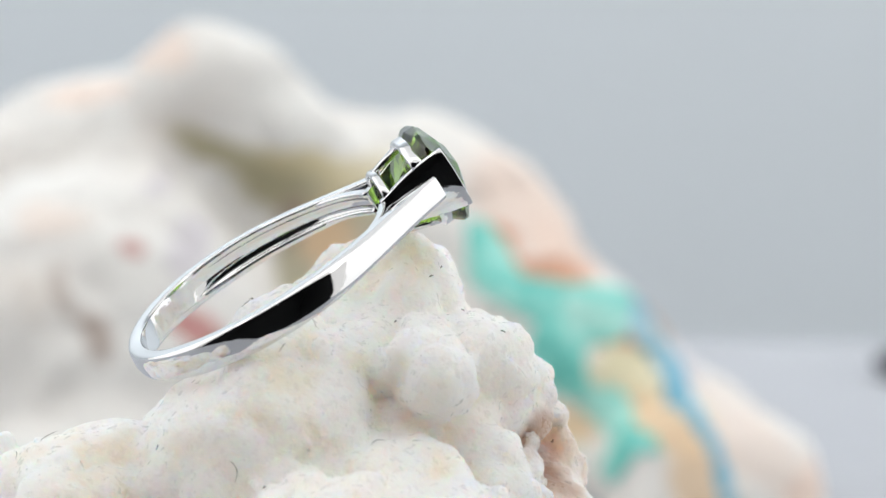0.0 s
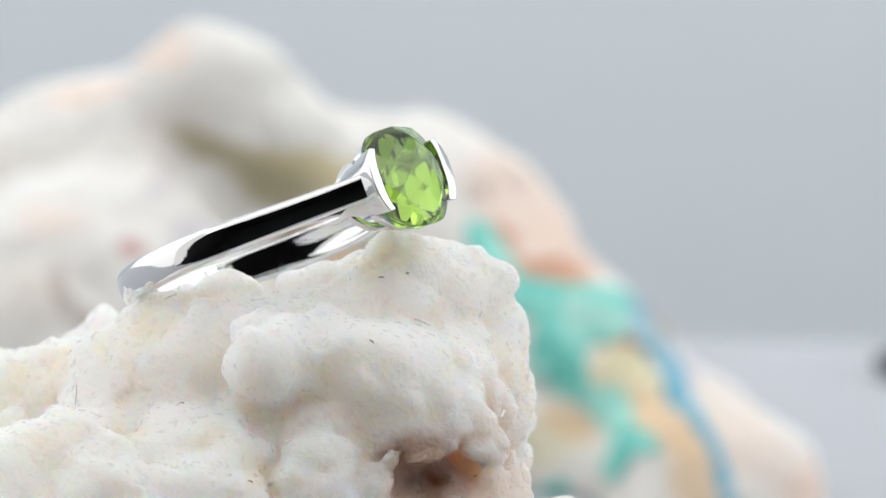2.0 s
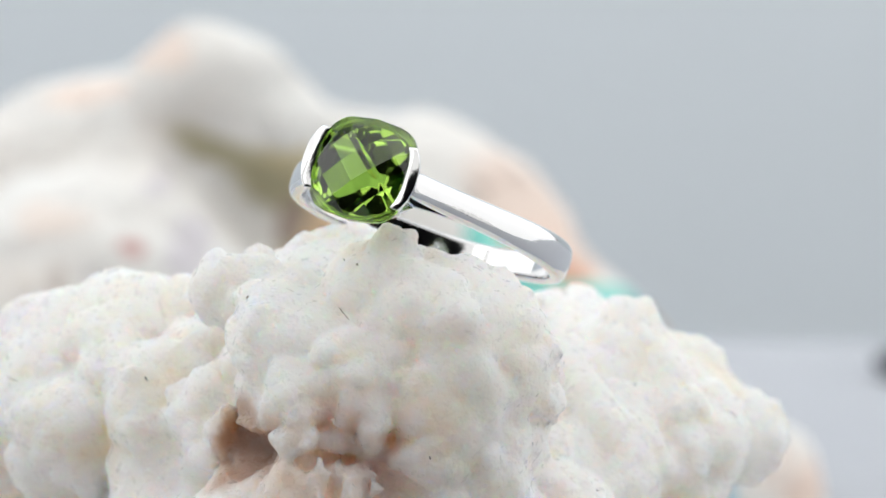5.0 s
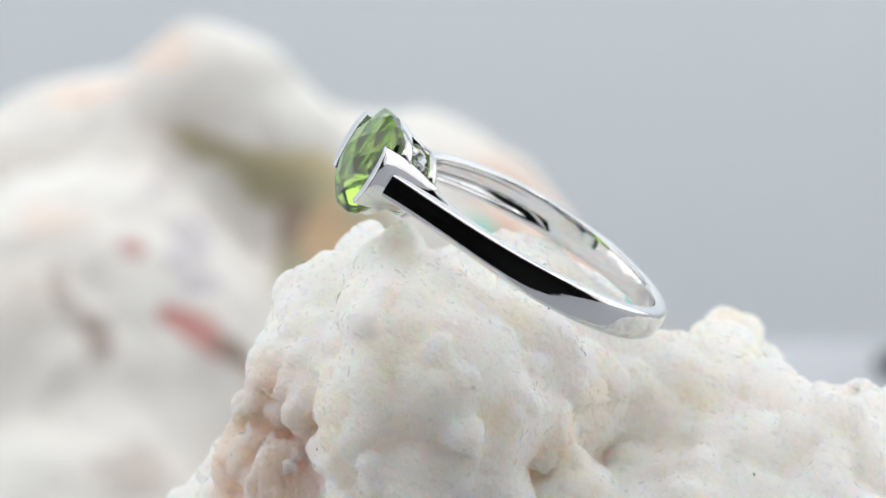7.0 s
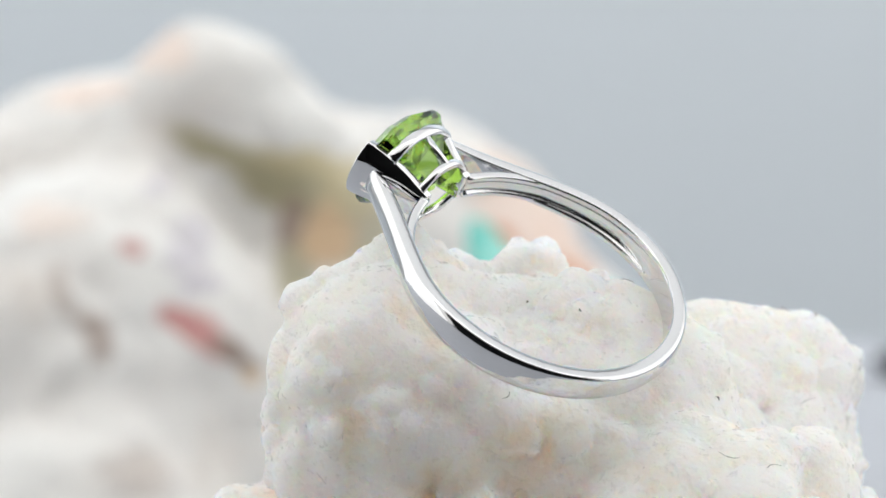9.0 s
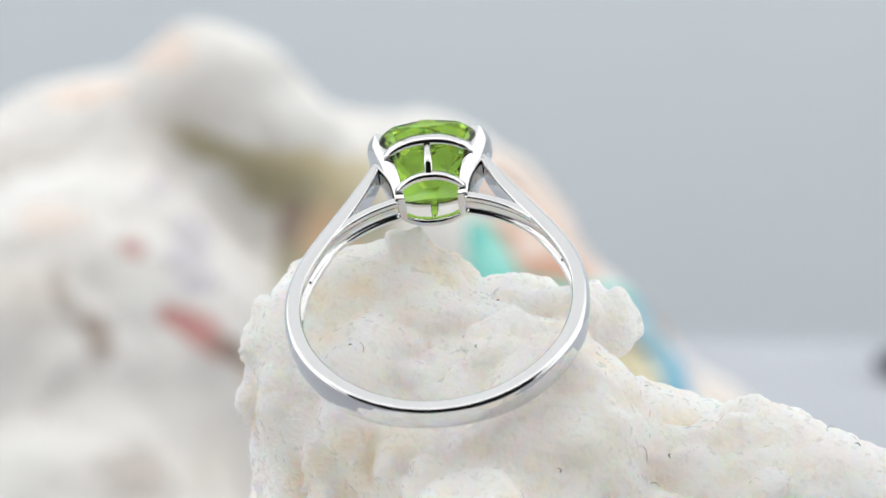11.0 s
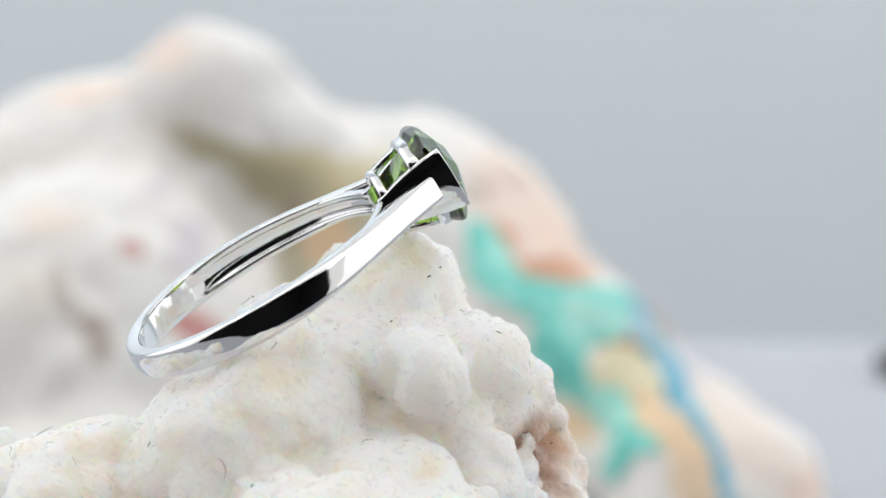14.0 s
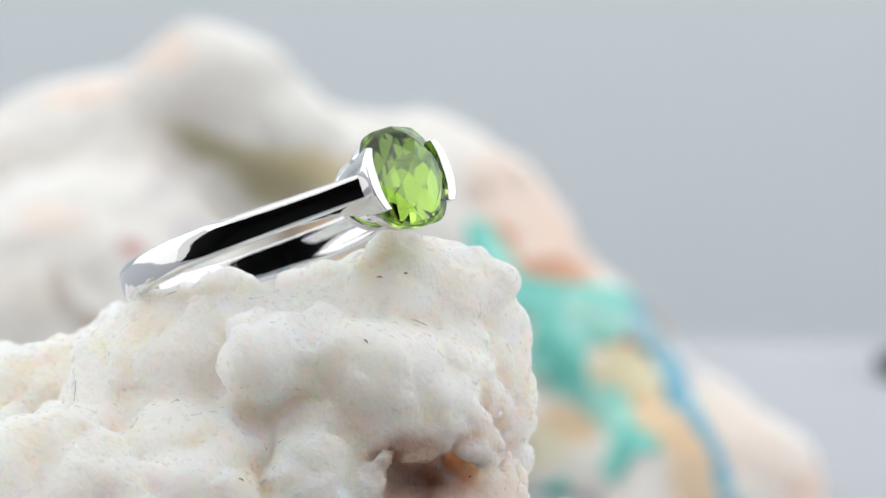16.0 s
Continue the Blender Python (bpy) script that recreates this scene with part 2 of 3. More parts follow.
def skin(xs, ys, zs, field):
    """The surface where the field is zero, as vertices and quads: one vertex in each cell that the surface crosses."""
    F = field
    corners = [(a, b, c) for a in (0, 1) for b in (0, 1) for c in (0, 1)]
    nx, ny, nz = (s - 1 for s in F.shape)
    sub = lambda a, b, c: F[a:a + nx, b:b + ny, c:c + nz]
    inside = sum((sub(*k) < 0).astype(np.int8) for k in corners)
    cell = np.argwhere((inside > 0) & (inside < 8))
    ids = np.full((nx, ny, nz), -1, np.int32)
    ids[cell[:, 0], cell[:, 1], cell[:, 2]] = np.arange(len(cell))
    G = (xs, ys, zs)
    total, count = np.zeros((len(cell), 3)), np.zeros(len(cell))
    for ka in corners:
        for axis in range(3):
            if ka[axis]:
                continue
            kb = list(ka)
            kb[axis] = 1
            fa = F[cell[:, 0] + ka[0], cell[:, 1] + ka[1], cell[:, 2] + ka[2]]
            fb = F[cell[:, 0] + kb[0], cell[:, 1] + kb[1], cell[:, 2] + kb[2]]
            cross = (fa < 0) != (fb < 0)
            t = np.where(cross, fa / np.where(fa == fb, 1, fa - fb), 0)
            for d in range(3):
                pa, pb = G[d][cell[:, d] + ka[d]], G[d][cell[:, d] + kb[d]]
                total[:, d] += np.where(cross, pa + t * (pb - pa), 0)
            count += cross
    verts = total / count[:, None]
    quads = []
    for axis in range(3):
        lo = [slice(1, -1)] * 3
        hi = [slice(1, -1)] * 3
        lo[axis], hi[axis] = slice(0, -1), slice(1, None)
        a, b = F[tuple(lo)] < 0, F[tuple(hi)] < 0
        e = np.argwhere(a != b)
        flip = a[e[:, 0], e[:, 1], e[:, 2]]
        u, v = (axis + 1) % 3, (axis + 2) % 3
        base = e.copy()
        base[:, u] += 1
        base[:, v] += 1
        q = []
        for du, dv in ((-1, -1), (0, -1), (0, 0), (-1, 0)):
            k = base.copy()
            k[:, u] += du
            k[:, v] += dv
            q.append(ids[k[:, 0], k[:, 1], k[:, 2]])
        q = np.stack(q, 1)
        q[~flip] = q[~flip][:, ::-1]
        quads.append(q)
    return verts, np.concatenate(quads)


def mesh_from(name, verts, quads, material):
    me = bpy.data.meshes.new(name)
    me.from_pydata((verts * MM).tolist(), [], quads.tolist())
    me.shade_smooth()
    me.materials.append(material)
    return new(name, me)


def soft_min(a, b, k):
    h = np.clip(0.5 + 0.5 * (b - a) / k, 0, 1)
    return b * (1 - h) + a * h - k * h * (1 - h)


def lumps_field(xs, ys, zs, lumps, k):
    """Distance to a body of round lumps merged softly, on a grid."""
    d = np.full((len(xs), len(ys), len(zs)), 9.0, np.float32)
    reach = 8.0
    for x, y, z, r in lumps:
        (a, b), (c, e), (f, g) = [np.searchsorted(s, (v - r - reach, v + r + reach)) for s, v in ((xs, x), (ys, y), (zs, z))]
        away = np.sqrt((xs[a:b, None, None] - x) ** 2 + (ys[None, c:e, None] - y) ** 2 + (zs[None, None, f:g] - z) ** 2) - r
        d[a:b, c:e, f:g] = soft_min(d[a:b, c:e, f:g], away.astype(np.float32), k)
    return d


# ---- the room: plain walls that close the place, black where the ring mirrors dark ----
def slab(name, size, at, material, label, category="wall"):
    return tagged(part(name, box(size, at), material, smooth=False), label, category, kind="structure")


slab("floor", (1800, 2400, 40), (0, -460, -870), FLOOR, "dark grey carpeted studio floor", "floor")
slab("ceiling", (1800, 1160, 40), (0, 160, 840), CEILING, "white painted ceiling over the table", "ceiling")
# black front ceiling and walls are unseen, added to darken the ring's reflections
slab("ceiling_front", (1800, 1240, 40), (0, -1040, 840), BLACK, "unseen black ceiling added for dark reflections in the ring", "ceiling")
slab("wall_north", (1800, 40, 1670), (0, 720, -15), GREY, "plain pale blue-grey backdrop behind the table")
slab("wall_south", (1800, 40, 1670), (0, -1640, -15), BLACK, "unseen black wall added for dark reflections in the ring")
for side, name in ((-920, "west"), (920, "east")):
    slab("wall_" + name, (40, 1100, 1670), (side, 190, -15), CEILING, "plain white painted wall beside the table")
    slab("wall_" + name + "_front", (40, 1300, 1670), (side, -1010, -15), BLACK, "unseen black wall added for dark reflections in the ring")


def build_table():
    table = tagged(new("table"), "white paper-topped table under the stones", "table")
    part("tabletop", box((1100, 532, 22), (0, 36, TABLE_Z - 11), 3), PAPER, table)
    for x in (-500, 500):
        for y in (-200, 255):
            part("leg", box((45, 45, 728), (x, y, TABLE_Z - 22 - 364), 3), PAPER, table)
    return table


build_table()

# ---- the white calcite rock on the turntable ----
# lumps of the rock: x, y, z, radius
CREST = [(-0.6, -0.5, -4.3, 4.5), (-1.0, -2.5, -11.0, 10.0), (-3.2, 2.4, -10.3, 7.6), (-0.5, 3.7, -5.7, 5.3), (-2.3, -5.6, -38.4, 7.9),
         (-2.3, 3.6, -9.0, 7.2), (4.1, -2.8, -11.5, 6.7), (-0.4, 4.9, -15.1, 5.8), (-7.6, -0.6, -10.5, 6.1), (-6.7, 3.1, -24.1, 8.5),
         (6.2, -3.1, -21.6, 8.6), (6.3, -2.7, -17.1, 6.5), (6.5, -3.7, -8.8, 4.0), (4.5, -7.2, -6.6, 3.8), (-8.3, -5.4, -13.6, 8.1),
         (-10.7, 0.0, -25.1, 7.9), (-11.0, 1.6, -23.6, 8.4), (3.6, -10.5, -15.6, 6.5), (-6.6, -10.2, -8.6, 6.1), (6.7, 6.8, -27.2, 8.4),
         (-0.9, 10.5, -30.0, 7.8), (-1.6, 11.2, -40.5, 7.9), (1.8, -13.7, -5.1, 3.4), (3.1, -13.4, -22.4, 7.7)]
FLANKS = [(-8.6, 9.8, -30.7, 7.8), (10.6, -7.4, -27.8, 8.1), (9.6, 7.0, -30.0, 7.9), (10.3, -9.1, -39.1, 7.9), (-8.0, -13.1, -6.5, 4.2),
          (-8.7, -13.1, -12.6, 8.5), (10.3, 8.4, -39.8, 7.9), (10.2, -10.7, -28.5, 8.2), (10.3, 9.1, -29.3, 7.4),
          (-11.4, -12.4, -13.6, 7.6), (-2.6, -16.8, -16.5, 8.5), (-17.7, -2.1, -23.7, 7.8), (-15.7, -10.3, -16.0, 7.5), (-14.2, 11.2, -37.0, 7.9),
          (-19.1, -2.8, -39.8, 7.9), (4.3, -18.4, -27.5, 7.8), (2.7, -19.2, -15.6, 6.1), (-15.6, -12.6, -36.3, 7.9), (-21.1, 1.4, -21.5, 5.8),
          (-3.7, -21.7, -39.8, 7.9), (-21.7, -11.1, -17.5, 6.9), (-21.6, -11.3, -18.8, 7.9), (-8.0, -23.7, -19.6, 8.2)]
SHOULDERS = [(-1.0, -24.8, -13.0, 4.7), (-24.7, -5.0, -21.6, 7.8), (2.3, -25.0, -17.8, 6.5), (-22.6, 10.5, -35.6, 7.8), (-24.3, -11.8, -20.9, 8.0),
             (-4.0, -26.9, -14.1, 5.3), (-15.6, -23.1, -22.4, 7.0), (10.3, -25.2, -36.3, 7.9), (-20.1, -19.8, -20.4, 7.1), (-4.0, -28.4, -17.6, 8.1),
             (-23.2, -17.8, -15.3, 4.7), (-11.4, -27.3, -27.2, 7.9), (4.3, -29.0, -19.5, 4.4), (-29.8, 1.7, -21.7, 5.2), (-1.5, -30.4, -19.8, 8.4),
             (-1.3, -30.9, -19.9, 8.1), (-31.3, -0.1, -22.2, 6.3), (-19.8, -25.2, -27.2, 7.8), (-31.6, -2.9, -15.1, 3.6), (-31.0, 6.3, -37.0, 7.7),
             (-4.8, -32.0, -13.7, 4.9), (-3.1, -32.6, -25.6, 8.0), (-4.8, -32.6, -13.5, 4.5), (-3.0, -32.9, -39.1, 7.9)]
RIDGE = [(-33.0, -4.9, -23.0, 7.6), (-19.3, -28.9, -27.6, 7.5), (-34.0, -12.0, -21.8, 7.6), (-34.3, -11.9, -22.7, 8.3), (-35.9, -4.2, -39.1, 7.9),
         (5.3, -36.0, -21.7, 2.3), (-1.8, -37.3, -15.0, 3.6), (-30.9, -21.8, -25.6, 8.1), (-18.4, -33.6, -37.0, 7.9), (-0.4, -38.4, -17.7, 3.6),
         (-39.5, -6.1, -21.9, 5.7), (-37.0, -16.2, -23.4, 7.6), (-31.7, -25.2, -39.1, 7.9), (-36.6, -17.5, -36.3, 7.9),
         (-40.9, 0.0, -24.5, 3.8), (-38.7, -15.4, -19.1, 4.6), (-28.9, -30.8, -25.2, 4.9), (-24.5, -34.5, -18.0, 2.9),
         (-31.9, -28.6, -26.5, 6.9), (-34.3, -26.2, -26.4, 7.0), (-25.7, -36.4, -22.1, 3.9), (-40.1, -22.2, -20.9, 3.7)]
PEAK = [(0.4, 0.5, -0.8, 1.9), (0.5, -1.2, -2.7, 2.3), (0.2, 3.0, -3.8, 2.4), (0.9, 7.0, -5.0, 2.5), (-1.2, 5.0, -2.6, 2.6)]


def build_rock():
    step = 0.33
    xs, ys = np.arange(-45, 18, step), np.arange(-42, 19, step)
    zs = np.concatenate([np.arange(TABLE_Z - 1.0, -30, 2.4), np.arange(-29.4, 5, step)])
    grid = np.stack(np.meshgrid(xs, ys, zs, indexing="ij"), -1).reshape(-1, 3).astype(np.float32)
    d = lumps_field(xs, ys, zs, CREST + FLANKS + SHOULDERS + RIDGE + PEAK, 2.4).reshape(-1)
    # the broad foot of the rock, down to the table
    across = np.hypot((grid[:, 0] + 9) * 0.85, grid[:, 1] + 10)
    foot = np.maximum(across - (13 + np.clip(-32 - grid[:, 2], 0, 80) * 0.2), grid[:, 2] + 29)
    d = soft_min(d, foot.astype(np.float32), 4.0)
    # hollow under the crest
    hollow = 2.0 - np.linalg.norm((grid - np.array((11.4, -5.5, -13.4))) * np.array((0.7, 0.5, 1.2)), axis=1)
    d = np.maximum(d, hollow.astype(np.float32))
    # notch beside the crest
    notch = 2.2 - np.linalg.norm(grid - np.array((5.0, 3.0, 0.6)), axis=1)
    d = np.maximum(d, notch.astype(np.float32))
    close = np.abs(d) < 2.6
    p = grid[close]
    bent = p + 0.9 * np.stack([lattice_noise(p, 2.6, 40 + k) for k in range(3)], 1)
    rough = 1.7 * (knobs(bent, 4.6, 3) - 0.5) + 0.75 * (knobs(bent, 2.3, 5) - 0.5) + 0.55 * lattice_noise(p, 6.0, 13)
    rough = rough + 0.24 * (knobs(bent, 1.05, 15) - 0.5) + 0.07 * lattice_noise(p, 1.0, 7) + 0.06 * lattice_noise(p, 0.7, 9)
    # the crumbly, pitted crust on one flank
    crust = np.clip(1.8 - np.linalg.norm(p - np.array((10.5, 1.7, -14.2)), axis=1) / 4.6, 0, 1)
    rough = rough + crust * (0.6 * lattice_noise(p, 0.9, 17) + 0.6 * (knobs(p, 1.5, 19) - 0.7))
    d[close] -= rough - 0.65
    d = np.maximum(d, TABLE_Z - grid[:, 2])
    verts, quads = skin(xs, ys, zs, d.reshape(len(xs), len(ys), len(zs)))
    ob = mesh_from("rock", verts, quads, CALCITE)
    return tagged(ob, "lumpy white calcite rock with pink and amber tints", "rock")


rock = build_rock()


def build_lint(count):
    """Short dark fibres and crumbs of dirt caught on the rock's grains."""
    rng = random.Random(8)
    lint = plain("dark lint", (0.10, 0.085, 0.07), 0.8, 900.0)
    high = [v for v in rock.data.vertices if v.co.z > -0.021 and v.normal.z > 0.1]
    for _ in range(count):
        v = rng.choice(high)
        at, up = v.co / MM, v.normal
        side = up.orthogonal().normalized()
        side = (Matrix.Rotation(rng.uniform(0, 6.28), 3, up) @ side).normalized()
        other = up.cross(side)
        long, bend = rng.choice((0.25, 0.4, 1.0, 1.5)), rng.uniform(-0.6, 0.6)
        bm, rows = bmesh.new(), []
        for i in range(7):
            t = i / 6 - 0.5
            c = at + side * (t * long) + other * (bend * long * t * t * 2) + up * (0.06 + 0.08 * (1 - 4 * t * t))
            r = (0.022 if long > 0.5 else 0.05) * (1.15 - abs(t))
            rows.append([bm.verts.new(c + (other * math.cos(q) + up * math.sin(q)) * r) for q in (0.0, 1.57, 3.14, 4.71)])
        for p, q in zip(rows, rows[1:]):
            for j in range(4):
                bm.faces.new((p[j], p[(j + 1) % 4], q[(j + 1) % 4], q[j]))
        bm.faces.new(rows[0][::-1])
        bm.faces.new(rows[-1])
        part("lint_fibre", bm, lint, rock)


build_lint(50)

# ---- the larger stone behind, on the table ----
SPECIMEN = [(-25.2, 262, -58.1, 7.9), (-29.0, 264, -62.2, 8.7), (-20.3, 266, -64.4, 10.1), (-42.5, 272, -78.3, 17.9),
            (-17.8, 272, -78.7, 15.7), (-6.9, 272, -80.1, 16.1), (2.7, 270, -80.8, 15.7), (11.0, 262, -91.1, 16.3),
            (17.8, 258, -98.3, 16.2), (26.7, 256, -107.5, 17.7), (33.8, 254, -111.4, 16.6), (33.7, 234, -100.2, 12.4),
            (38.1, 230, -98.5, 7.8), (-37.6, 224, -104.6, 19.4), (-5.9, 262, -99.8, 21.8), (-38.1, 245, -86.2, 22.1),
            (-47.9, 248, -105.5, 22.1), (-21.0, 246, -104.5, 16.0), (8.4, 256, -109.9, 20.3), (-33.3, 268, -71.4, 12.9)]


def vein_stone(name, colour, pale):
    n = Nodes(name)
    tone = n.noise(150, 5, 0.65)
    col = n.ramp(tone.outputs["Fac"], [(0.34, tuple(v * 0.75 for v in colour)), (0.50, colour), (0.64, pale)])
    n.bump(n.noise(600, 4).outputs["Fac"], 0.001, 0.5)
    return n.set(Base_Color=col, Roughness=0.5)


def build_specimen():
    step = 0.8
    xs, ys, zs = np.arange(-78, 60, step), np.arange(196, 296, step), np.arange(TABLE_Z - 2, -40, step)
    shape = (len(xs), len(ys), len(zs))
    grid = np.stack(np.meshgrid(xs, ys, zs, indexing="ij"), -1).reshape(-1, 3).astype(np.float32)
    d = lumps_field(xs, ys, zs, SPECIMEN, 6.0).reshape(-1)
    d -= 0.9 * lattice_noise(grid, 9.0, 21) + 0.5 * lattice_noise(grid, 4.0, 23) + 0.9 * (knobs(grid, 7.0, 25) - 0.5)
    floor_cut = TABLE_Z - grid[:, 2]
    verts, quads = skin(xs, ys, zs, np.maximum(d, floor_cut).reshape(shape))
    stone = mesh_from("mineral_specimen", verts, quads, STONE)
    tagged(stone, "large cream stone with turquoise and blue veins and rusty stains", "rock")
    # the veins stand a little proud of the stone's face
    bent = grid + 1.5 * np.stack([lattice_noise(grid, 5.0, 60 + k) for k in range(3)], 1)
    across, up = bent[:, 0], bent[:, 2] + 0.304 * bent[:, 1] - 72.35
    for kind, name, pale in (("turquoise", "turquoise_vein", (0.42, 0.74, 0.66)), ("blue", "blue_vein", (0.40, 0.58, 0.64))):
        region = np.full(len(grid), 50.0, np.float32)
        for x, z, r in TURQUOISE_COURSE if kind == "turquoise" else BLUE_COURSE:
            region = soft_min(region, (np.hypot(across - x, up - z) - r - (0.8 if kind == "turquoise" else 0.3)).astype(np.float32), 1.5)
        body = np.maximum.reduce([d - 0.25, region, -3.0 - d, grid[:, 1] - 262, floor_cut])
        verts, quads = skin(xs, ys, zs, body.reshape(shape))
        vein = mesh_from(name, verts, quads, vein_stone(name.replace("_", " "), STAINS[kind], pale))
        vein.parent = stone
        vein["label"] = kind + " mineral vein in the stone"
    return stone


build_specimen()


def build_pebble():
    bm = bmesh.new()
    bmesh.ops.create_icosphere(bm, subdivisions=4, radius=2.6)
    for v in bm.verts:
        v.co *= 1 + 0.16 * noise.noise(v.co * 0.5)
        v.co.z *= 0.75
    bmesh.ops.translate(bm, vec=(59.5, 286, TABLE_Z + 1.8), verts=bm.verts[:])
    return tagged(part("pebble", bm, DARK), "small dark grey pebble on the white table", "pebble")


build_pebble()


# ---- the ring: x across the head, y from the finger's centre to the stone, z along the finger ----
def sweep(path, cross, closed=False):
    """A skin along a path in the x-y plane; cross(i, n) gives the outline there as (out, along the finger) pairs."""
    bm = bmesh.new()
    rows, n = [], len(path)
    for i, p in enumerate(path):
        a, b = path[i - 1 if i or closed else 0], path[(i + 1) % n if i < n - 1 or closed else i]
        along = (Vector(b) - Vector(a)).normalized()
        out = Vector((along.y, -along.x))
        rows.append([bm.verts.new((p[0] + out.x * u, p[1] + out.y * u, w)) for u, w in cross(i, n)])
    m = len(rows[0])
    for i in range(n if closed else n - 1):
        a, b = rows[i], rows[(i + 1) % n]
        for j in range(m):
            bm.faces.new((a[j], a[(j + 1) % m], b[(j + 1) % m], b[j]))
    if not closed:
        bm.faces.new(rows[0][::-1])
        bm.faces.new(rows[-1])
    return bm


def curve_points(knots, per=10):
    """A smooth curve through the knots (any number of values each)."""
    out = []
    k = [np.array(v, float) for v in (knots[0], *knots, knots[-1])]
    for i in range(1, len(k) - 2):
        for s in range(per):
            t = s / per
            a, b, c, d = k[i - 1:i + 3]
            out.append(0.5 * (2 * b + (c - a) * t + (2 * a - 5 * b + 4 * c - d) * t ** 2 + (3 * b - a - 3 * c + d) * t ** 3))
    out.append(k[-2])
    return out


def band_outline(thick, width, crown=0.5, groove=0.0):
    """Flat inside with rounded edges and perhaps a hollow, domed outside; out is away from the finger."""
    h, w = thick / 2, width / 2
    e = min(0.2, thick * 0.25)
    pts = []
    for a in (0.62, 0.54, 0.46, 0.0, -0.46, -0.54, -0.62):
        pts.append((-h + groove * (1 if abs(a) < 0.5 else 0.5 if abs(a) < 0.6 else 0), a * w))
    corner = [(-h + e * (1 - math.cos(radians(q))), w - e + e * math.sin(radians(q))) for q in (0, 22, 45, 68, 90)]
    pts += [(u, -v) for u, v in corner]
    rise = h - thick * crown
    for s in range(33):
        q = radians(180 - 180 * s / 32)
        c, d = math.cos(q), math.sin(q)
        pts.append((rise + (h - rise) * abs(d) ** 0.7, w * math.copysign(abs(c) ** 0.8, c)))
    return pts + corner[::-1]


# half of the shank, from the bezel down to the back: x, y, thickness, width, hollow inside
HALF_SHANK = [(3.55, 13.75, 0.5, 1.7, 0.0), (4.0, 12.85, 0.75, 1.85, 0.0), (4.62, 11.5, 1.0, 1.92, 0.0), (5.85, 9.35, 1.15, 2.0, 0.0), (7.75, 6.35, 1.2, 2.15, 0.3),
              (9.4, 3.3, 1.2, 2.35, 0.3), (10.1, 0.0, 1.2, 2.5, 0.3), (9.55, -3.98, 1.2, 2.5, 0.0), (7.37, -7.37, 1.2, 2.35, 0.0), (4.1, -9.67, 1.2, 2.1, 0.0), (0.0, -10.47, 1.2, 1.9, 0.0)]


def build_shank(parent):
    knots = HALF_SHANK + [(-x, *rest) for x, *rest in HALF_SHANK[-2::-1]]
    pts = np.array(curve_points(knots, 20)[::-1])
    for _ in range(120):      # even out the bends between the knots
        pts[1:-1] += 0.5 * (0.5 * (pts[:-2] + pts[2:]) - pts[1:-1])
    path = [(p[0], p[1]) for p in pts]

    def cross(i, n):
        t, w, g = pts[i][2:5]
        return band_outline(t, w, 0.42, min(0.34, max(0.0, g) * 1.2))

    return part("shank", sweep(path, cross), GOLD, parent)


def build_gallery(parent, side):
    """The inner arch that runs on from the shank to the foot of the head."""
    angles = [22 + (76 - 22) * i / 28 for i in range(29)]
    path = [(side * 9.83 * math.cos(radians(a)), 9.83 * math.sin(radians(a))) for a in angles]
    if side > 0:
        path = path[::-1]
    return part("gallery_arch", sweep(path, lambda i, n: [(-u, w) for u, w in band_outline(0.72, 1.9, 0.3, 0.25)][::-1]), GOLD, parent)


def bar(a, b, wide, deep, up, bevel=0.12, bow=None):
    """A bevelled bar from a to b; up is the direction of its deep side; bow pushes its middle out."""
    a, b, up = Vector(a), Vector(b), Vector(up).normalized()
    bm = bmesh.new()
    n = 13 if bow else 2
    along = (b - a).normalized()
    side = along.cross(up).normalized()
    up = side.cross(along).normalized()
    ring_of = []
    for i in range(n):
        t = i / (n - 1)
        c = a.lerp(b, t)
        if bow:
            c = c + Vector(bow) * (1 - abs(2 * t - 1) ** 2.4)
        w, d, e = wide / 2, deep / 2, bevel
        outline = [(-w + e, -d), (w - e, -d), (w, -d + e), (w, d - e), (w - e, d), (-w + e, d), (-w, d - e), (-w, -d + e)]
        ring_of.append([bm.verts.new(c + side * u + up * v) for u, v in outline])
    for p, q in zip(ring_of, ring_of[1:]):
        for j in range(8):
            bm.faces.new((p[j], p[(j + 1) % 8], q[(j + 1) % 8], q[j]))
    bm.faces.new(ring_of[0][::-1])
    bm.faces.new(ring_of[-1])
    return bm


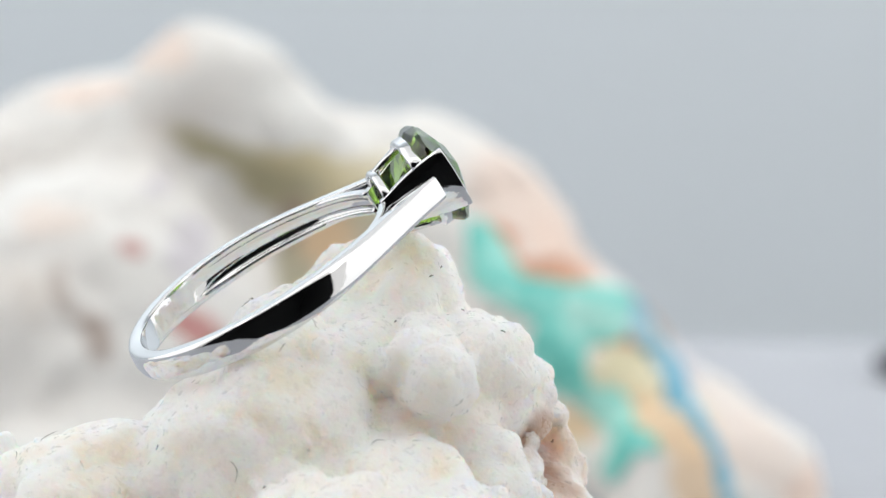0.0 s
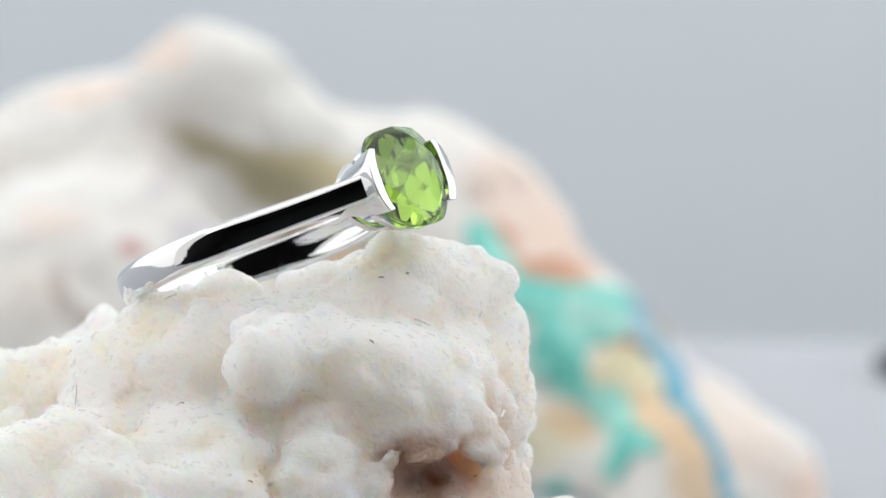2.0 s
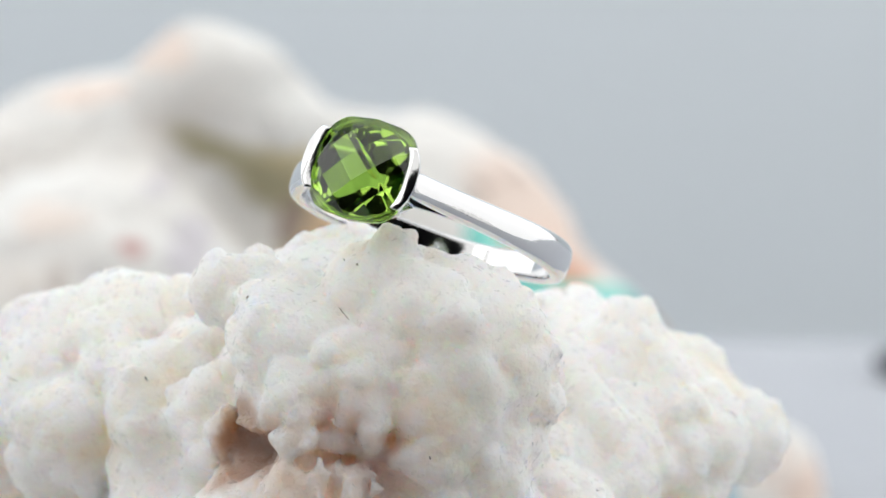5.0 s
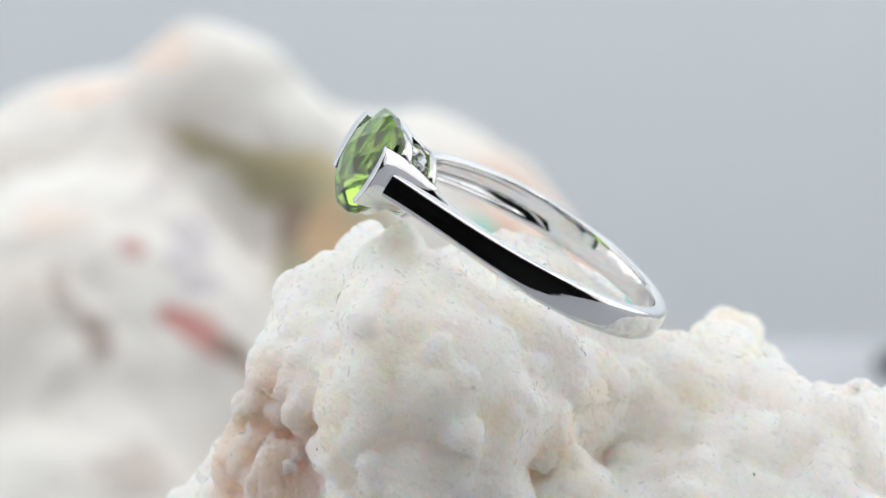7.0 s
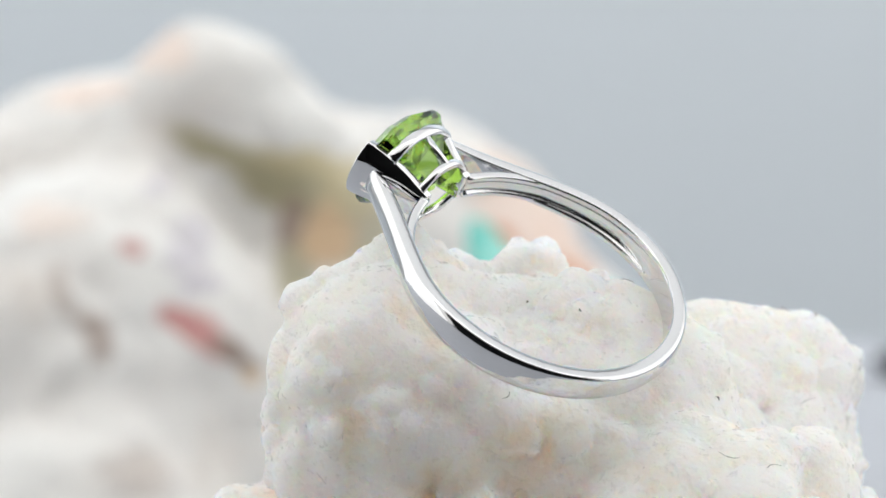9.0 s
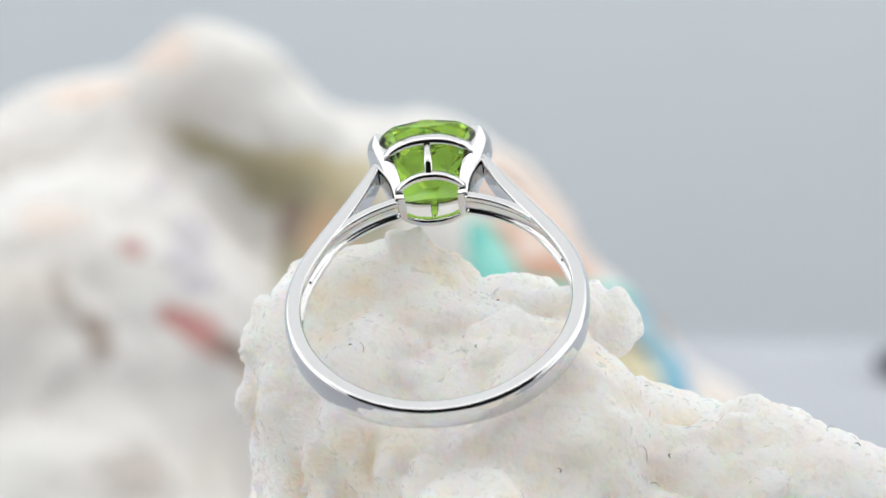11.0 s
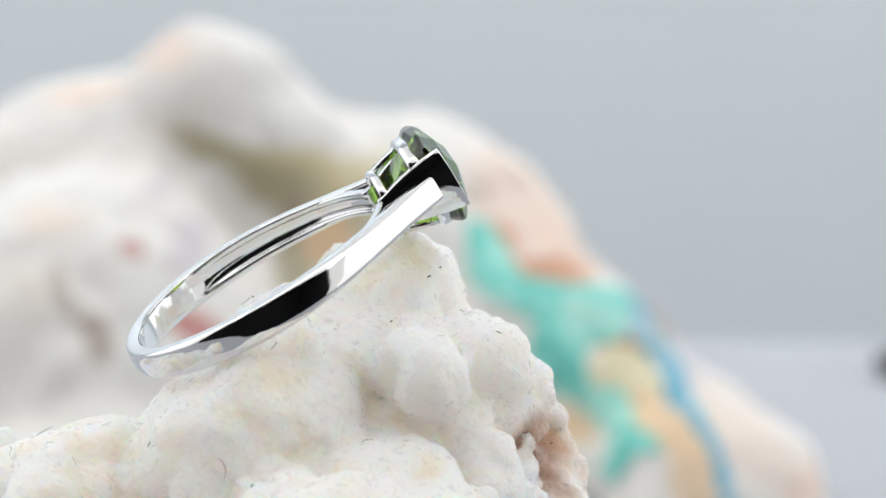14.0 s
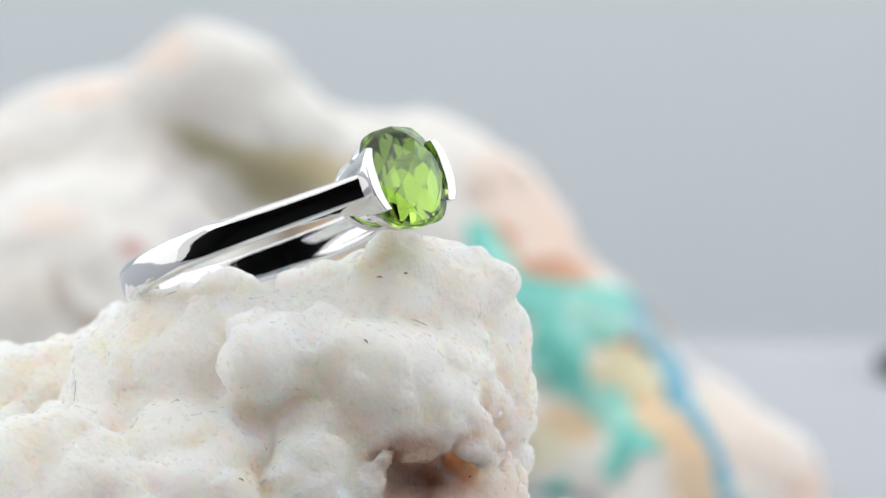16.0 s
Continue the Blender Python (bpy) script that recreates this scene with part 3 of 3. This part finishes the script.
def build_bezel(parent, side):
    """A curved end plate that wraps one side of the stone: flat outside, turned in at both ends."""
    bm = bmesh.new()
    rows = []
    # y, x of the outer face, half width, how far the ends turn in
    stations = [(9.45, 2.75, 1.05, 0.25), (10.35, 2.98, 1.3, 0.35), (11.2, 3.22, 1.6, 0.45), (12.4, 3.62, 1.95, 0.58), (13.6, 4.05, 2.2, 0.68), (14.3, 4.3, 2.3, 0.72),
                (14.85, 4.45, 2.34, 0.74)]
    cols = 21
    for y, x, w, turn in stations:
        outer, inner = [], []
        for j in range(cols):
            a = -1 + 2 * j / (cols - 1)
            b = abs(a)
            xo = x - turn * b ** 2.5
            t = 0.95 - 0.3 * b ** 2
            outer.append((side * xo, y, w * a))
            inner.append((side * (xo - t), y, w * a * (1 - 0.03 * b)))
        rows.append([bm.verts.new(v) for v in outer + inner[::-1]])
    m = len(rows[0])
    for p, q in zip(rows, rows[1:]):
        for j in range(m):
            bm.faces.new((p[j], p[(j + 1) % m], q[(j + 1) % m], q[j]))
    bm.faces.new(rows[0][::-1])
    bm.faces.new(rows[-1])
    bmesh.ops.recalc_face_normals(bm, faces=bm.faces[:])
    sharp = [e for e in bm.edges if len(e.link_faces) == 2 and e.calc_face_angle() > 0.9]
    bmesh.ops.bevel(bm, geom=sharp, offset=0.08, segments=2, profile=0.6, affect="EDGES")
    return part("bezel_plate", bm, GOLD, parent)


def build_stone(parent):
    """A cushion cut with a chequerboard crown: a block cut down facet by facet."""
    bm = box((9, 7, 9))
    planes = []
    half, power = 3.62, 3.6
    for i in range(32):
        a = 2 * math.pi * (i + 0.5) / 32
        c, s = math.cos(a), math.sin(a)
        dual = power / (power - 1)
        reach = half * (abs(c) ** dual + abs(s) ** dual) ** (1 / dual)
        planes.append(((c, 0, s), reach))
    high, fall = 1.62, 0.088
    pitch = 1.72
    for i in range(-3, 4):
        for j in range(-3, 4):
            x, z = (i + j) * pitch / math.sqrt(2), (i - j) * pitch / math.sqrt(2)
            if math.hypot(x, z) > 4.4:
                continue
            nrm = Vector((2 * fall * x, 1, 2 * fall * z))
            top = Vector((x, high - fall * (x * x + z * z), z))
            planes.append((tuple(nrm.normalized()), nrm.normalized().dot(top)))

    def support(a):
        dual = power / (power - 1)
        return half * (abs(math.cos(a)) ** dual + abs(math.sin(a)) ** dual) ** (1 / dual)

    # crown edge, then three tiers of the pavilion: tilt, share of the outline, offset, number, turn
    for up, tilt, share, add, count, turn in ((1, 44, 0.695, 0.16, 16, 0.5), (-1, 52, 0.788, 0.09, 16, 0.5), (-1, 42, 0.779, 0.0, 16, 0.0), (-1, 34, 0.795, 0.0, 8, 0.5)):
        for i in range(count):
            a = 2 * math.pi * (i + turn) / count
            c, s, k = math.cos(a), math.sin(a), math.sin(radians(tilt))
            planes.append(((c * k, up * math.cos(radians(tilt)), s * k), support(a) * share + add))
    for nrm, reach in planes:
        nrm = Vector(nrm)
        cut = bmesh.ops.bisect_plane(bm, geom=bm.verts[:] + bm.edges[:] + bm.faces[:], dist=1e-5, plane_co=nrm * reach, plane_no=nrm, clear_outer=True)
        rim = [e for e in cut["geom_cut"] if isinstance(e, bmesh.types.BMEdge)]
        if len(rim) > 2:
            bmesh.ops.edgeloop_fill(bm, edges=rim)
    bmesh.ops.remove_doubles(bm, verts=bm.verts[:], dist=1e-4)
    bmesh.ops.translate(bm, vec=(0, 14.05, 0), verts=bm.verts[:])
    return part("gemstone", bm, PERIDOT, parent, "cushion-cut green peridot with a chequerboard crown", smooth=False)


def build_ring():
    ring = tagged(new("ring"), "polished white gold ring with cushion-cut green peridot", "ring")
    build_shank(ring)
    for side in (-1, 1):
        build_gallery(ring, side)
        build_bezel(ring, side)
    for z in (-1, 1):
        part("upper_rail", bar((-3.15, 12.95, z * 1.9), (3.15, 12.95, z * 1.9), 0.6, 1.0, (0, 1, 0), 0.2, (0, 0.1, z * 1.25)), GOLD, ring)
        part("lower_rail", bar((-2.5, 10.1, z * 1.0), (2.5, 10.1, z * 1.0), 0.6, 0.65, (0, 1, 0), 0.16, (0, 0.15, z * 1.3)), GOLD, ring)
        part("post", bar((0, 10.2, z * 2.3), (0, 13.0, z * 3.1), 0.55, 0.55, (1, 0, 0), 0.12), GOLD, ring)
    build_stone(ring)
    return ring


ring = build_ring()
RING_PLACE = pose(-9.305 * MM, -5.147 * MM, -0.945 * MM) @ pose(0, 0, 0, 0, 0, 287.414) @ pose(0, 0, 0, 29.628, 0, 0) @ pose(0, 0, 0, 0, -7.072, 0)


def motions():
    """The turntable carries the rock and the ring round together."""
    times = [i * 0.25 for i in range(int(SECONDS / 0.25) + 1)]
    turn = lambda t: pose(0, 0, 0, 0, 0, -360.0 * t / PERIOD)
    walk(rock, [(t, turn(t)) for t in times])
    walk(ring, [(t, turn(t) @ RING_PLACE) for t in times])


motions()
